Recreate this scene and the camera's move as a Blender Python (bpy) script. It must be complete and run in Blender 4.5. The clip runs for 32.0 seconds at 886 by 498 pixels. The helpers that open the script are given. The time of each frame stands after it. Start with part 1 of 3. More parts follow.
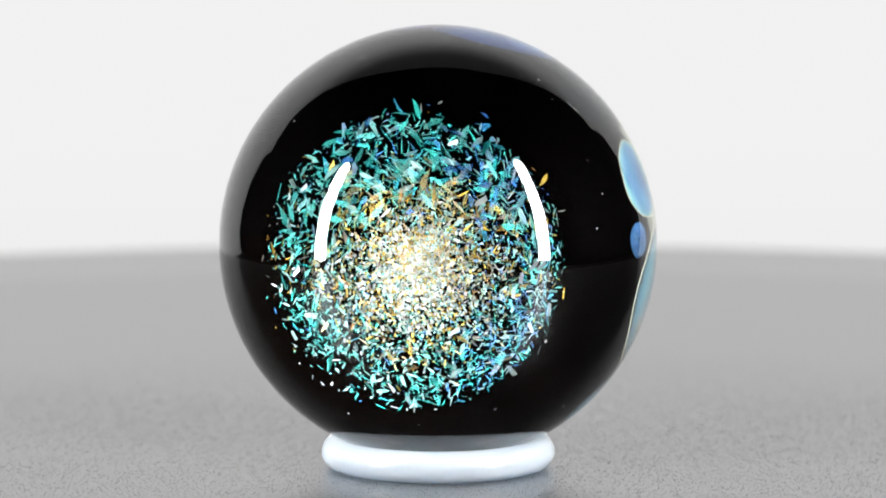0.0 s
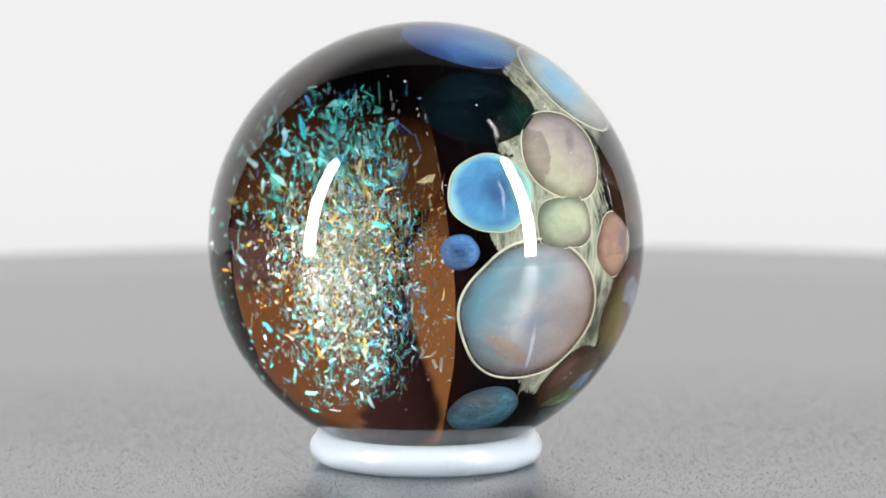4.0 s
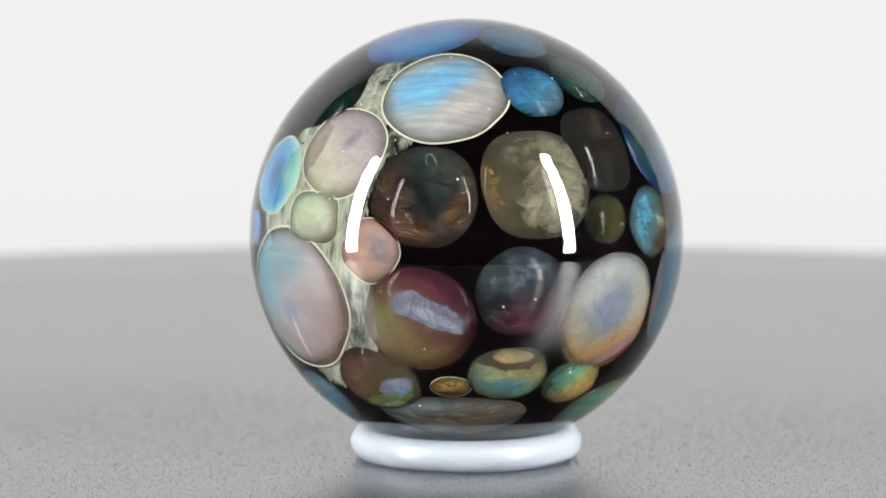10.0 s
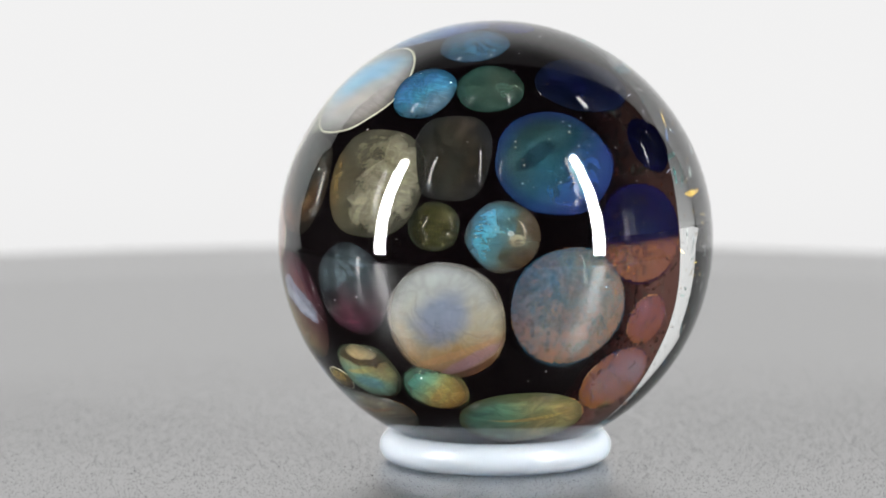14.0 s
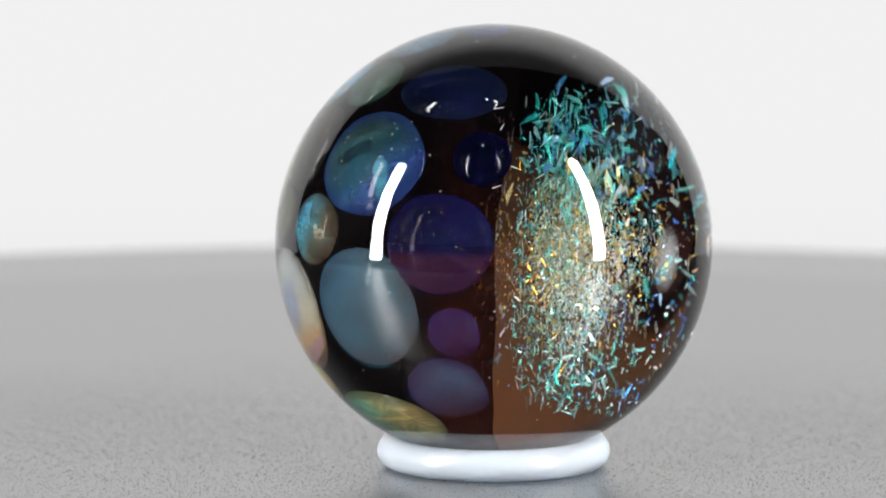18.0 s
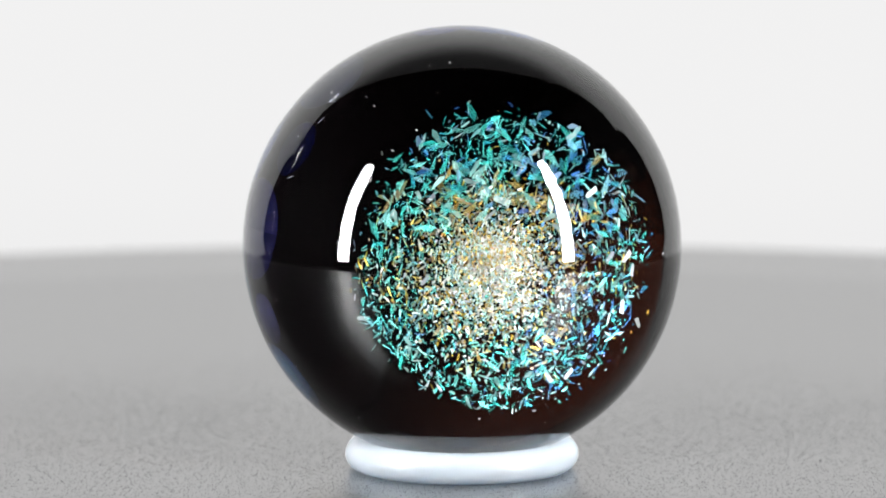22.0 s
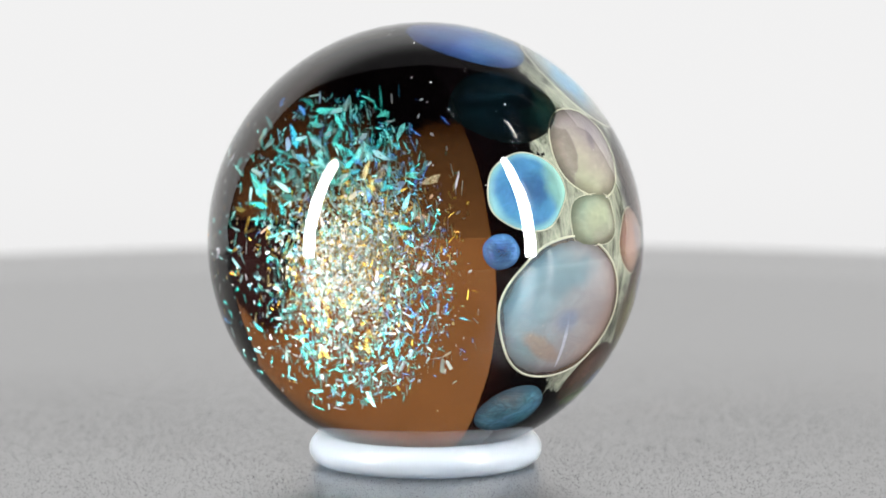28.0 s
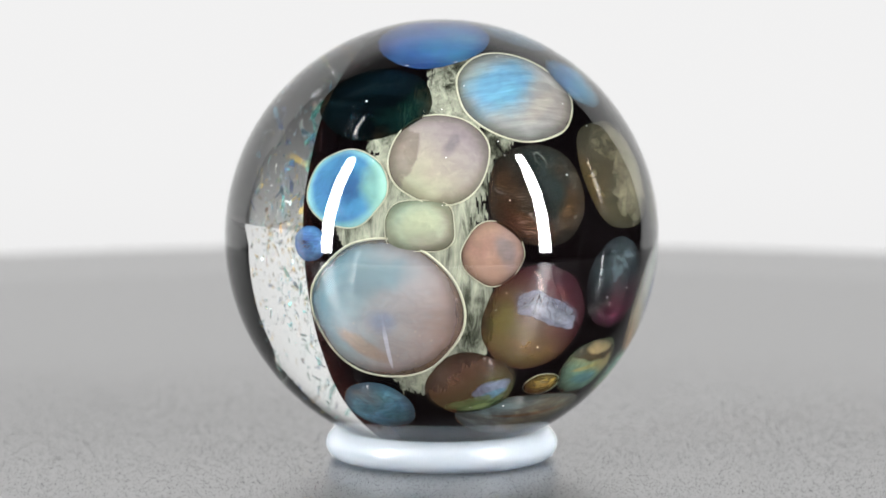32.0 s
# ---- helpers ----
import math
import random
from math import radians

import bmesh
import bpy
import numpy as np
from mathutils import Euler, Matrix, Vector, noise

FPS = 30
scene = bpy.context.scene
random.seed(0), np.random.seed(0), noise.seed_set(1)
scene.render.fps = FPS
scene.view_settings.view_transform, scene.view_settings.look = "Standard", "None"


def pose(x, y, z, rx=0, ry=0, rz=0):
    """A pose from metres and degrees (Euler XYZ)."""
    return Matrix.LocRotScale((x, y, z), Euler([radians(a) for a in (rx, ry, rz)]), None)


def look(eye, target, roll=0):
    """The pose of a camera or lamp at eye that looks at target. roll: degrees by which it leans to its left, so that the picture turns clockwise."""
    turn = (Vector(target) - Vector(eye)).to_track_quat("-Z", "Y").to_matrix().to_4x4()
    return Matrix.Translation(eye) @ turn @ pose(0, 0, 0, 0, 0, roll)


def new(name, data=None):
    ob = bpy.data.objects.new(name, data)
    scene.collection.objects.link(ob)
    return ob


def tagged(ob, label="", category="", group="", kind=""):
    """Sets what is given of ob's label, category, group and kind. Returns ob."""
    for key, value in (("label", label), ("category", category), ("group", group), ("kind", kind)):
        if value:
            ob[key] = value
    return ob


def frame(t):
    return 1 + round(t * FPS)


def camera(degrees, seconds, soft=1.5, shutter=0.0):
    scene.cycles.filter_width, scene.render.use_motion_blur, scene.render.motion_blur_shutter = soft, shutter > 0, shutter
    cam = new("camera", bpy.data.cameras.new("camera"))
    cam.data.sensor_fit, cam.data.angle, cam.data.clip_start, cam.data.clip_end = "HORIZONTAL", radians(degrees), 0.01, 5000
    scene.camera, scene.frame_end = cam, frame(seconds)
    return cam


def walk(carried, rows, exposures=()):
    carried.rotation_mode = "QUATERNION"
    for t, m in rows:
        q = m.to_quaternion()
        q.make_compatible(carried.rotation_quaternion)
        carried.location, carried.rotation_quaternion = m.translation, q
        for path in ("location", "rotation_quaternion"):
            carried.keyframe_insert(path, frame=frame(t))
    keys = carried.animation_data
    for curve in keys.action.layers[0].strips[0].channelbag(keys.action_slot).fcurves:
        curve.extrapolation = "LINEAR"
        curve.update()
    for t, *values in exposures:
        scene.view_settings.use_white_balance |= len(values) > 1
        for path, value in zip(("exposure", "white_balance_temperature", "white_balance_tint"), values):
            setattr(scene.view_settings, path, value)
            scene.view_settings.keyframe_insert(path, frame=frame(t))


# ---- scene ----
# all sizes follow from the marble's radius
S = 0.022
SPIN = 14.5259          # degrees a second, clockwise seen from above
ORBIT, ORBIT_AT = 0.16941 * S, 229.10
SECONDS = 32.0
RING_TUBE, RING_MAJOR = 0.073 * S, 0.461 * S
RING_Z = RING_TUBE
MARBLE_Z = RING_TUBE + 0.960 * S      # the soft ring gives a little under the weight

# ---- camera: stands still on a tripod ----
cam = camera(8.3031, SECONDS, soft=1.6)
TILT, AWAY = radians(7.3436), 28.0 * S
FORWARD = Vector((0, math.cos(TILT), -math.sin(TILT)))
UPWARD = Vector((0, math.sin(TILT), math.cos(TILT)))
EYE = Vector((0, 0, MARBLE_Z)) - AWAY * FORWARD
AIM = EYE + AWAY * (FORWARD - Vector((0.003179, 0, 0)) - 0.001490 * UPWARD)
walk(cam, [(0.0, look(EYE, AIM)), (SECONDS, look(EYE, AIM))], exposures=[(0.0, 0.0), (SECONDS, 0.0)])
cam.data.dof.use_dof = True
cam.data.dof.focus_distance = AWAY - 0.75 * S
cam.data.dof.aperture_fstop = 34.0

# ---- world: a dim studio round the lit table ----
world = bpy.data.worlds.new("studio")
scene.world = world
world.use_nodes = True
world.node_tree.nodes["Background"].inputs[0].default_value = (1.0, 0.98, 0.96, 1)
world.node_tree.nodes["Background"].inputs[1].default_value = 0.02

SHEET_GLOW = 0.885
STRIP_GLOW = 100.0


# ---- materials ----
def rgb(code):
    """Linear colour of a six-digit hex code."""
    out = []
    for i in (0, 2, 4):
        c = int(code[i:i + 2], 16) / 255
        out.append(c / 12.92 if c < 0.04045 else ((c + 0.055) / 1.055) ** 2.4)
    return (*out, 1.0)


class Mat:
    """A node material with short calls for its nodes."""

    def __init__(self, name):
        self.m = bpy.data.materials.new(name)
        self.m.use_nodes = True
        self.t = self.m.node_tree
        self.t.nodes.clear()
        self.out = self.t.nodes.new("ShaderNodeOutputMaterial")

    def n(self, kind, **sets):
        node = self.t.nodes.new("ShaderNode" + kind)
        for key, value in sets.items():
            setattr(node, key, value)
        return node

    def link(self, a, b):
        self.t.links.new(a, b)

    def put(self, node, **ins):
        for key, value in ins.items():
            socket = node.inputs[key.replace("_", " ")]
            if isinstance(value, bpy.types.NodeSocket):
                self.link(value, socket)
            else:
                socket.default_value = value
        return node

    def math(self, op, a, b=0.0, c=0.0):
        node = self.n("Math", operation=op)
        for i, v in enumerate((a, b, c)):
            if isinstance(v, bpy.types.NodeSocket):
                self.link(v, node.inputs[i])
            else:
                node.inputs[i].default_value = v
        return node.outputs[0]

    def vec(self, op, a, b=None):
        node = self.n("VectorMath", operation=op)
        for i, v in enumerate((a, b)):
            if isinstance(v, bpy.types.NodeSocket):
                self.link(v, node.inputs[i])
            elif v is not None:
                node.inputs[i].default_value = v
        return node

    def coords(self, scale=(1, 1, 1), turn=0.0, shift=(0, 0, 0)):
        c = self.n("TexCoord")
        m = self.n("Mapping")
        self.link(c.outputs["Object"], m.inputs["Vector"])
        m.inputs["Scale"].default_value = scale
        m.inputs["Rotation"].default_value = (0, 0, radians(turn))
        m.inputs["Location"].default_value = shift
        return m.outputs[0]

    def noise(self, vector, scale, detail=4.0, rough=0.55, distort=0.0):
        node = self.n("TexNoise")
        self.put(node, Vector=vector, Scale=scale, Detail=detail, Roughness=rough, Distortion=distort)
        return node.outputs["Fac"]

    def ramp(self, fac, stops, ease="LINEAR"):
        node = self.n("ValToRGB")
        node.color_ramp.interpolation = ease
        e = node.color_ramp.elements
        while len(e) < len(stops):
            e.new(0.5)
        for i, (at, col) in enumerate(stops):
            e[i].position = at
            e[i].color = col
        self.link(fac, node.inputs[0])
        return node.outputs[0]

    def mix(self, fac, a, b, blend="MIX"):
        node = self.n("Mix", data_type="RGBA", blend_type=blend)
        for i, v in ((0, fac), (6, a), (7, b)):
            if isinstance(v, bpy.types.NodeSocket):
                self.link(v, node.inputs[i])
            else:
                node.inputs[i].default_value = v
        return node.outputs[2]

    def smooth(self, value, low, high, to_low=0.0, to_high=1.0):
        node = self.n("MapRange", interpolation_type="SMOOTHSTEP")
        self.link(value, node.inputs[0])
        for i, v in zip((1, 2, 3, 4), (low, high, to_low, to_high)):
            node.inputs[i].default_value = v
        return node.outputs[0]

    def bump(self, height, strength, distance):
        node = self.n("Bump")
        self.put(node, Height=height, Strength=strength, Distance=distance)
        return node.outputs[0]

    def surface(self, shader):
        self.link(shader, self.out.inputs[0])
        return self.m


def principled(name, color=(0.5, 0.5, 0.5, 1), rough=0.5, metal=0.0, **more):
    k = Mat(name)
    b = k.n("BsdfPrincipled")
    k.put(b, Base_Color=color, Roughness=rough, Metallic=metal, **more)
    return k.surface(b.outputs[0])


def glow(name, color, strength):
    k = Mat(name)
    e = k.n("Emission")
    k.put(e, Color=color, Strength=strength)
    return k.surface(e.outputs[0])


def disc_material():
    k = Mat("dark_grey_granular_coating")
    c = k.coords()
    fine = k.noise(c, 4200, 3, 0.7)
    mid = k.noise(c, 1500, 4, 0.6)
    broad = k.noise(c, 28, 4, 0.6)
    col = k.ramp(fine, [(0.30, (0.002, 0.002, 0.002, 1)), (0.52, (0.007, 0.007, 0.0071, 1)), (0.75, (0.045, 0.045, 0.0445, 1))])
    col = k.mix(k.smooth(broad, 0.3, 0.75, 0.0, 0.3), col, (0.016, 0.016, 0.0165, 1))
    b = k.n("BsdfPrincipled")
    k.put(b, Base_Color=col, Roughness=k.smooth(fine, 0.3, 0.7, 0.26, 0.40), IOR=1.5, Coat_Weight=1.0, Coat_Roughness=0.30, Coat_IOR=1.48, Sheen_Weight=0.02, Sheen_Roughness=0.4,
          Normal=k.bump(k.math("ADD", fine, k.math("MULTIPLY", mid, 0.6)), 0.03, 0.00006))
    return k.surface(b.outputs[0])


def grain_material():
    k = Mat("grey_grit")
    g = k.n("NewGeometry")
    col = k.ramp(g.outputs["Random Per Island"], [(0.0, (0.002, 0.002, 0.002, 1)), (0.5, (0.008, 0.008, 0.0082, 1)), (0.75, (0.03, 0.03, 0.03, 1)),
                                                (1.0, (0.3, 0.3, 0.3, 1))])
    b = k.n("BsdfPrincipled")
    k.put(b, Base_Color=col, Roughness=0.35, IOR=1.5)
    return k.surface(b.outputs[0])


def glass_material():
    k = Mat("clear_polished_glass")
    g = k.n("BsdfGlass")
    k.put(g, Color=(0.985, 0.99, 0.985, 1), Roughness=0.0, IOR=1.5)
    return k.surface(g.outputs[0])


WINDOW_AZ = radians(253.7)
WINDOW_LAT = radians(-4.0)
AXIS = Vector((math.cos(WINDOW_LAT) * math.cos(WINDOW_AZ), math.cos(WINDOW_LAT) * math.sin(WINDOW_AZ), math.sin(WINDOW_LAT)))
SIDE = Vector((-math.sin(WINDOW_AZ), math.cos(WINDOW_AZ), 0))
RISE = AXIS.cross(SIDE)


def backing_material(name, under):
    """Smoked glass layer. Between the stones it is near black with a plum rim; under them it thins to amber outwards,
    with shade put into the tint of its upper half.
    """
    k = Mat(name)
    c = k.coords()
    n = k.vec("NORMALIZE", c).outputs[0]
    d = k.vec("DOT_PRODUCT", n, AXIS).outputs["Value"]
    s_ = k.vec("DOT_PRODUCT", n, SIDE).outputs["Value"]
    if under:
        d = k.math("ADD", d, k.math("MULTIPLY", k.math("SUBTRACT", k.noise(c, 90, 2), 0.5), 0.1))
        # upper half darkened in the tint, standing for the unlit view through it
        deep = k.math("MULTIPLY", k.smooth(d, -0.90, -0.50), k.smooth(k.vec("DOT_PRODUCT", n, (0, 0, 1)).outputs["Value"], 0.12, 0.03))
        amber = k.ramp(deep, [(0.0, (0.002, 0.001, 0.0007, 1)), (0.3, (0.02, 0.009, 0.004, 1)), (0.7, (0.38, 0.20, 0.08, 1)), (1.0, (0.56, 0.33, 0.16, 1))])
        brown = k.ramp(deep, [(0.0, (0.002, 0.001, 0.001, 1)), (0.2, (0.14, 0.065, 0.05, 1)), (0.7, (0.24, 0.13, 0.095, 1)), (1.0, (0.40, 0.25, 0.19, 1))])
        tint = k.mix(k.smooth(s_, -0.2, 0.3), amber, brown)
    else:
        d = k.math("SUBTRACT", k.math("SUBTRACT", d, 0.12), k.math("MULTIPLY", s_, 0.04))
        d = k.math("ADD", d, k.math("MULTIPLY", k.math("SUBTRACT", k.noise(c, 300, 3), 0.5), 0.10))
        wide = k.smooth(s_, 0.1, -0.6, 0.0, 0.24)      # the layer thins out slowly on one side, quickly on the other
        tint = k.ramp(k.smooth(k.math("ADD", d, wide), -0.18, 0.14), [(0.0, (0.002, 0.001, 0.001, 1)), (0.25, (0.02, 0.005, 0.005, 1)),
                                                                    (0.7, (0.07, 0.026, 0.022, 1)), (1.0, (0.16, 0.075, 0.062, 1))])
    tr = k.n("BsdfTransparent")
    k.link(tint, tr.inputs[0])
    b = k.n("BsdfDiffuse")
    k.put(b, Color=(0.006, 0.004, 0.005, 1))
    m = k.n("MixShader")
    m.inputs[0].default_value = 0.12
    k.link(tr.outputs[0], m.inputs[1])
    k.link(b.outputs[0], m.inputs[2])
    return k.surface(m.outputs[0])


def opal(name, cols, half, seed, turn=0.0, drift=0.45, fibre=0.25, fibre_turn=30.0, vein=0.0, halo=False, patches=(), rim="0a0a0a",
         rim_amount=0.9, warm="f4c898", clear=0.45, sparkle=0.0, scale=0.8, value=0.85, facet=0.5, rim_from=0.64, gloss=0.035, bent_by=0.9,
         shards=0.0, scratch=0.0, marble_=0.35, hue=0.08, mottle=0.0, spread=1.5):
    """Fused opal glass: colours drift across the stone along turn, broken up by clouds, folded shards, fibres, veins and patches."""
    k = Mat(name)
    sx, sy = 1 / half[0], 1 / half[1]
    shift = (seed * 3.7 % 11, seed * 1.9 % 7, seed * 2.3 % 5)
    flat = k.coords((sx, sy, 0))
    cc = k.coords((sx, sy, 0), 0, shift)
    r = k.vec("LENGTH", flat).outputs["Value"]
    warp = k.n("TexNoise")
    k.put(warp, Vector=cc, Scale=1.1, Detail=3.0)
    push = k.vec("SUBTRACT", warp.outputs["Color"], (0.5, 0.5, 0.5)).outputs[0]
    bent = k.vec("ADD", cc, k.vec("MULTIPLY", push, (bent_by, bent_by, 0)).outputs[0]).outputs[0]
    slight = k.vec("ADD", cc, k.vec("MULTIPLY", push, (0.25, 0.25, 0)).outputs[0]).outputs[0]
    cloud = k.noise(bent, scale, 6, 0.58)
    along = k.vec("DOT_PRODUCT", flat, (math.cos(radians(turn)), math.sin(radians(turn)), 0)).outputs["Value"]
    if halo:
        fac = k.math("MULTIPLY_ADD", k.math("SUBTRACT", cloud, 0.5), 0.4, k.math("MULTIPLY", r, 0.9))
    else:
        fac = k.math("MULTIPLY_ADD", along, 0.5 * drift, k.math("MULTIPLY_ADD", k.math("SUBTRACT", cloud, 0.5), spread * (1 - 0.5 * drift), 0.5))
    cell = k.n("TexVoronoi", feature="F1")
    k.put(cell, Vector=slight, Scale=1.15)
    tone = k.n("SeparateColor")
    k.link(cell.outputs["Color"], tone.inputs[0])
    if shards:                                      # each folded sheet takes a step along the colours
        fac = k.math("MULTIPLY_ADD", k.math("SUBTRACT", tone.outputs[1], 0.5), 0.6 * shards, fac)
    steps = len(cols) - 1
    col = k.ramp(fac, [(0.12 + 0.76 * i / steps, rgb(x)) for i, x in enumerate(cols)], "LINEAR")
    for px, py, rx, ry, angle, code, hard in patches:
        m = k.n("Mapping", vector_type="TEXTURE")
        k.link(flat, m.inputs["Vector"])
        m.inputs["Location"].default_value = (px, py, 0)
        m.inputs["Rotation"].default_value = (0, 0, radians(angle))
        m.inputs["Scale"].default_value = (rx, ry, 1)
        pr = k.vec("LENGTH", m.outputs[0]).outputs["Value"]
        pr = k.math("MULTIPLY_ADD", k.math("SUBTRACT", k.noise(bent, 2.0, 5), 0.5), 1.3, pr)
        col = k.mix(k.smooth(pr, 1.0 - 0.5 * (1 - hard), 1.02 + 0.5 * (1 - hard), 0.85, 0.0), col, rgb(code))
    # folded sheets inside the glass, each a little lighter or darker than the next
    soft = k.n("TexVoronoi", feature="SMOOTH_F1")
    k.put(soft, Vector=bent, Scale=1.0, Smoothness=0.25)
    sheet = k.n("SeparateColor")
    k.link(soft.outputs["Color"], sheet.inputs[0])
    col = k.mix(1.0, col, k.ramp(sheet.outputs[0], [(0.2, (1 - 0.45 * facet,) * 3 + (1,)), (0.5, (1,) * 3 + (1,)), (0.8, (1 + 0.4 * facet,) * 3 + (1,))]), "MULTIPLY")
    if shards:
        lo, hi = 1 - 0.5 * shards, 1 + 0.5 * shards
        col = k.mix(1.0, col, k.ramp(tone.outputs[0], [(0.1, (lo, lo, lo, 1)), (0.9, (hi, hi, hi, 1))]), "MULTIPLY")
    # marbling: thin folded sheets of lighter and darker glass
    fold = k.math("ABSOLUTE", k.math("SUBTRACT", k.noise(bent, 1.9, 6, 0.62, 0.8), 0.5))
    lo, hi = 1 - 0.8 * marble_, 1 + 0.7 * marble_
    col = k.mix(1.0, col, k.ramp(fold, [(0.0, (lo, lo, lo, 1)), (0.08, (1, 1, 1, 1)), (0.24, (hi, hi, hi, 1))]), "MULTIPLY")
    # silky fibres; each shard has its own grain direction
    f = k.n("Mapping")
    k.link(slight, f.inputs["Vector"])
    if shards:
        way = k.n("CombineXYZ")
        k.link(k.math("MULTIPLY_ADD", k.math("SUBTRACT", tone.outputs[2], 0.5), 2.0 * shards, radians(fibre_turn)), way.inputs[2])
        k.link(way.outputs[0], f.inputs["Rotation"])
    else:
        f.inputs["Rotation"].default_value = (0, 0, radians(fibre_turn))
    f.inputs["Scale"].default_value = (0.6, 8.0, 1)
    thin = k.noise(f.outputs[0], 1.5, 8, 0.72, 0.15)
    lo, hi = 1 - 0.9 * fibre, 1 + 1.5 * fibre
    col = k.mix(1.0, col, k.ramp(thin, [(0.3, (lo, lo, lo, 1)), (0.5, (1, 1, 1, 1)), (0.72, (hi, hi, hi, 1))]), "MULTIPLY")
    # drifting hue
    hs = k.n("HueSaturation")
    k.link(k.math("MULTIPLY_ADD", k.math("SUBTRACT", k.noise(bent, 1.7, 3), 0.5), hue, 0.5), hs.inputs["Hue"])
    k.link(col, hs.inputs["Color"])
    hs.inputs["Saturation"].default_value = 0.9
    hs.inputs["Value"].default_value = 0.49 * value
    col = hs.outputs[0]
    if vein:
        v = k.math("ABSOLUTE", k.math("SUBTRACT", k.noise(k.vec("ADD", bent, (4.0, 1.0, 0)).outputs[0], 0.7, 1.5), 0.5))
        col = k.mix(k.smooth(v, 0.0, 0.022, 0.5 * vein, 0.0), col, rgb("1c1816"))
    if scratch:                                     # pale curling hairlines
        for turn_, size in ((0.3, 2.6), (1.2, 3.4)):
            v = k.math("ABSOLUTE", k.math("SUBTRACT", k.noise(k.vec("ADD", f.outputs[0] if turn_ > 1 else bent, (7.0 * turn_, 2.0, 0)).outputs[0], size * 0.5, 2), 0.5))
            gate = k.smooth(k.noise(cc, 1.3, 2), 0.47, 0.6)
            col = k.mix(k.math("MULTIPLY", gate, k.smooth(v, 0.0, 0.012, scratch, 0.0)), col, rgb("b8bcb4"))
    if mottle:
        sp = k.noise(cc, 7, 6, 0.7)
        col = k.mix(k.smooth(sp, 0.50, 0.66, 0.0, mottle), col, rgb("3a2a2a"))
    grain = k.noise(cc, 14, 5, 0.75)
    col = k.mix(k.smooth(grain, 0.5, 0.85, 0.0, 0.18), col, rgb(cols[0]))
    if sparkle:
        sp = k.n("TexVoronoi")
        k.put(sp, Vector=cc, Scale=6.0)
        col = k.mix(k.smooth(sp.outputs["Distance"], 0.05, 0.13, sparkle, 0.0), col, rgb("c8b8a0"))
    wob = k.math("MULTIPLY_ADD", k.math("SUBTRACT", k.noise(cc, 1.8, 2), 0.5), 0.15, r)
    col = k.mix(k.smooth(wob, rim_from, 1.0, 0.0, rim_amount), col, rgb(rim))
    # embedded in clear glass of nearly the same index: only a faint even gloss is left at the boundary
    body = k.n("BsdfDiffuse")
    k.put(body, Color=col)
    shine = k.n("BsdfGlossy")
    k.put(shine, Color=(1, 1, 1, 1), Roughness=gloss)
    b = k.n("MixShader")
    b.inputs[0].default_value = 0.016
    k.link(body.outputs[0], b.inputs[1])
    k.link(shine.outputs[0], b.inputs[2])
    tl = k.n("BsdfTransparent")
    k.link(k.ramp(k.noise(cc, 2.6, 6, 0.65), [(0.32, tuple(0.88 * v for v in rgb(warm)[:3]) + (1,)), (0.6, rgb(warm))]), tl.inputs[0])
    m = k.n("MixShader")
    m.inputs[0].default_value = clear
    k.link(b.outputs[0], m.inputs[1])
    k.link(tl.outputs[0], m.inputs[2])
    return k.surface(m.outputs[0])


def flake_material(name, cols, rough=0.43, single=False, solid=0.32):
    """Crumpled dichroic foil: most of the light comes back coloured, some goes through."""
    k = Mat(name)
    g = k.n("ObjectInfo").outputs["Random"] if single else k.n("NewGeometry").outputs["Random Per Island"]
    col = k.ramp(g, [((i + 0.5) / len(cols), rgb(x)) for i, x in enumerate(cols)])
    b = k.n("BsdfPrincipled")
    k.put(b, Base_Color=col, Roughness=rough, Metallic=1.0)
    tr = k.n("BsdfTransparent")
    tr.inputs[0].default_value = (0.98, 0.975, 0.965, 1)
    m = k.n("MixShader")
    m.inputs[0].default_value = solid
    k.link(tr.outputs[0], m.inputs[1])
    k.link(b.outputs[0], m.inputs[2])
    return k.surface(m.outputs[0])


def filler_material():
    k = Mat("milky_cream_glass")
    c = k.coords()
    drawn = k.vec("MULTIPLY", c, (1, 1, 0.13)).outputs[0]
    streak = k.noise(drawn, 1100, 6, 0.72, 0.6)
    soft = k.noise(c, 170, 4)
    gap = k.math("ADD", k.math("MULTIPLY", streak, 0.55), k.math("MULTIPLY", soft, 0.5))
    col = k.ramp(gap, [(0.40, rgb("0a0a08")), (0.47, rgb("35372e")), (0.52, rgb("5a5d53")), (0.62, rgb("7a7c6e")), (0.75, rgb("8f9182"))])
    b = k.n("BsdfDiffuse")
    k.put(b, Color=col)
    return k.surface(b.outputs[0])


def ring_material():
    k = Mat("milky_translucent_silicone")
    b = k.n("BsdfPrincipled")
    k.put(b, Base_Color=(0.295, 0.325, 0.36, 1), Roughness=0.25, Subsurface_Weight=1.0, Subsurface_Scale=0.010)
    b.inputs["Subsurface Radius"].default_value = (0.8, 0.9, 1.0)
    return k.surface(b.outputs[0])


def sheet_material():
    """White paper that glows by itself, unlit; the falloff of light towards its front edge overhead is set into the
    glow.
    """
    k = Mat("glowing_white_paper")
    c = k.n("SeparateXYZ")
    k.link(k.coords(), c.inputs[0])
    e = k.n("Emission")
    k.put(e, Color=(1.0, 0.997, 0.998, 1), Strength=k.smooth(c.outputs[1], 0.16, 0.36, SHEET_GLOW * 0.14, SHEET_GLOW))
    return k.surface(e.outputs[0])


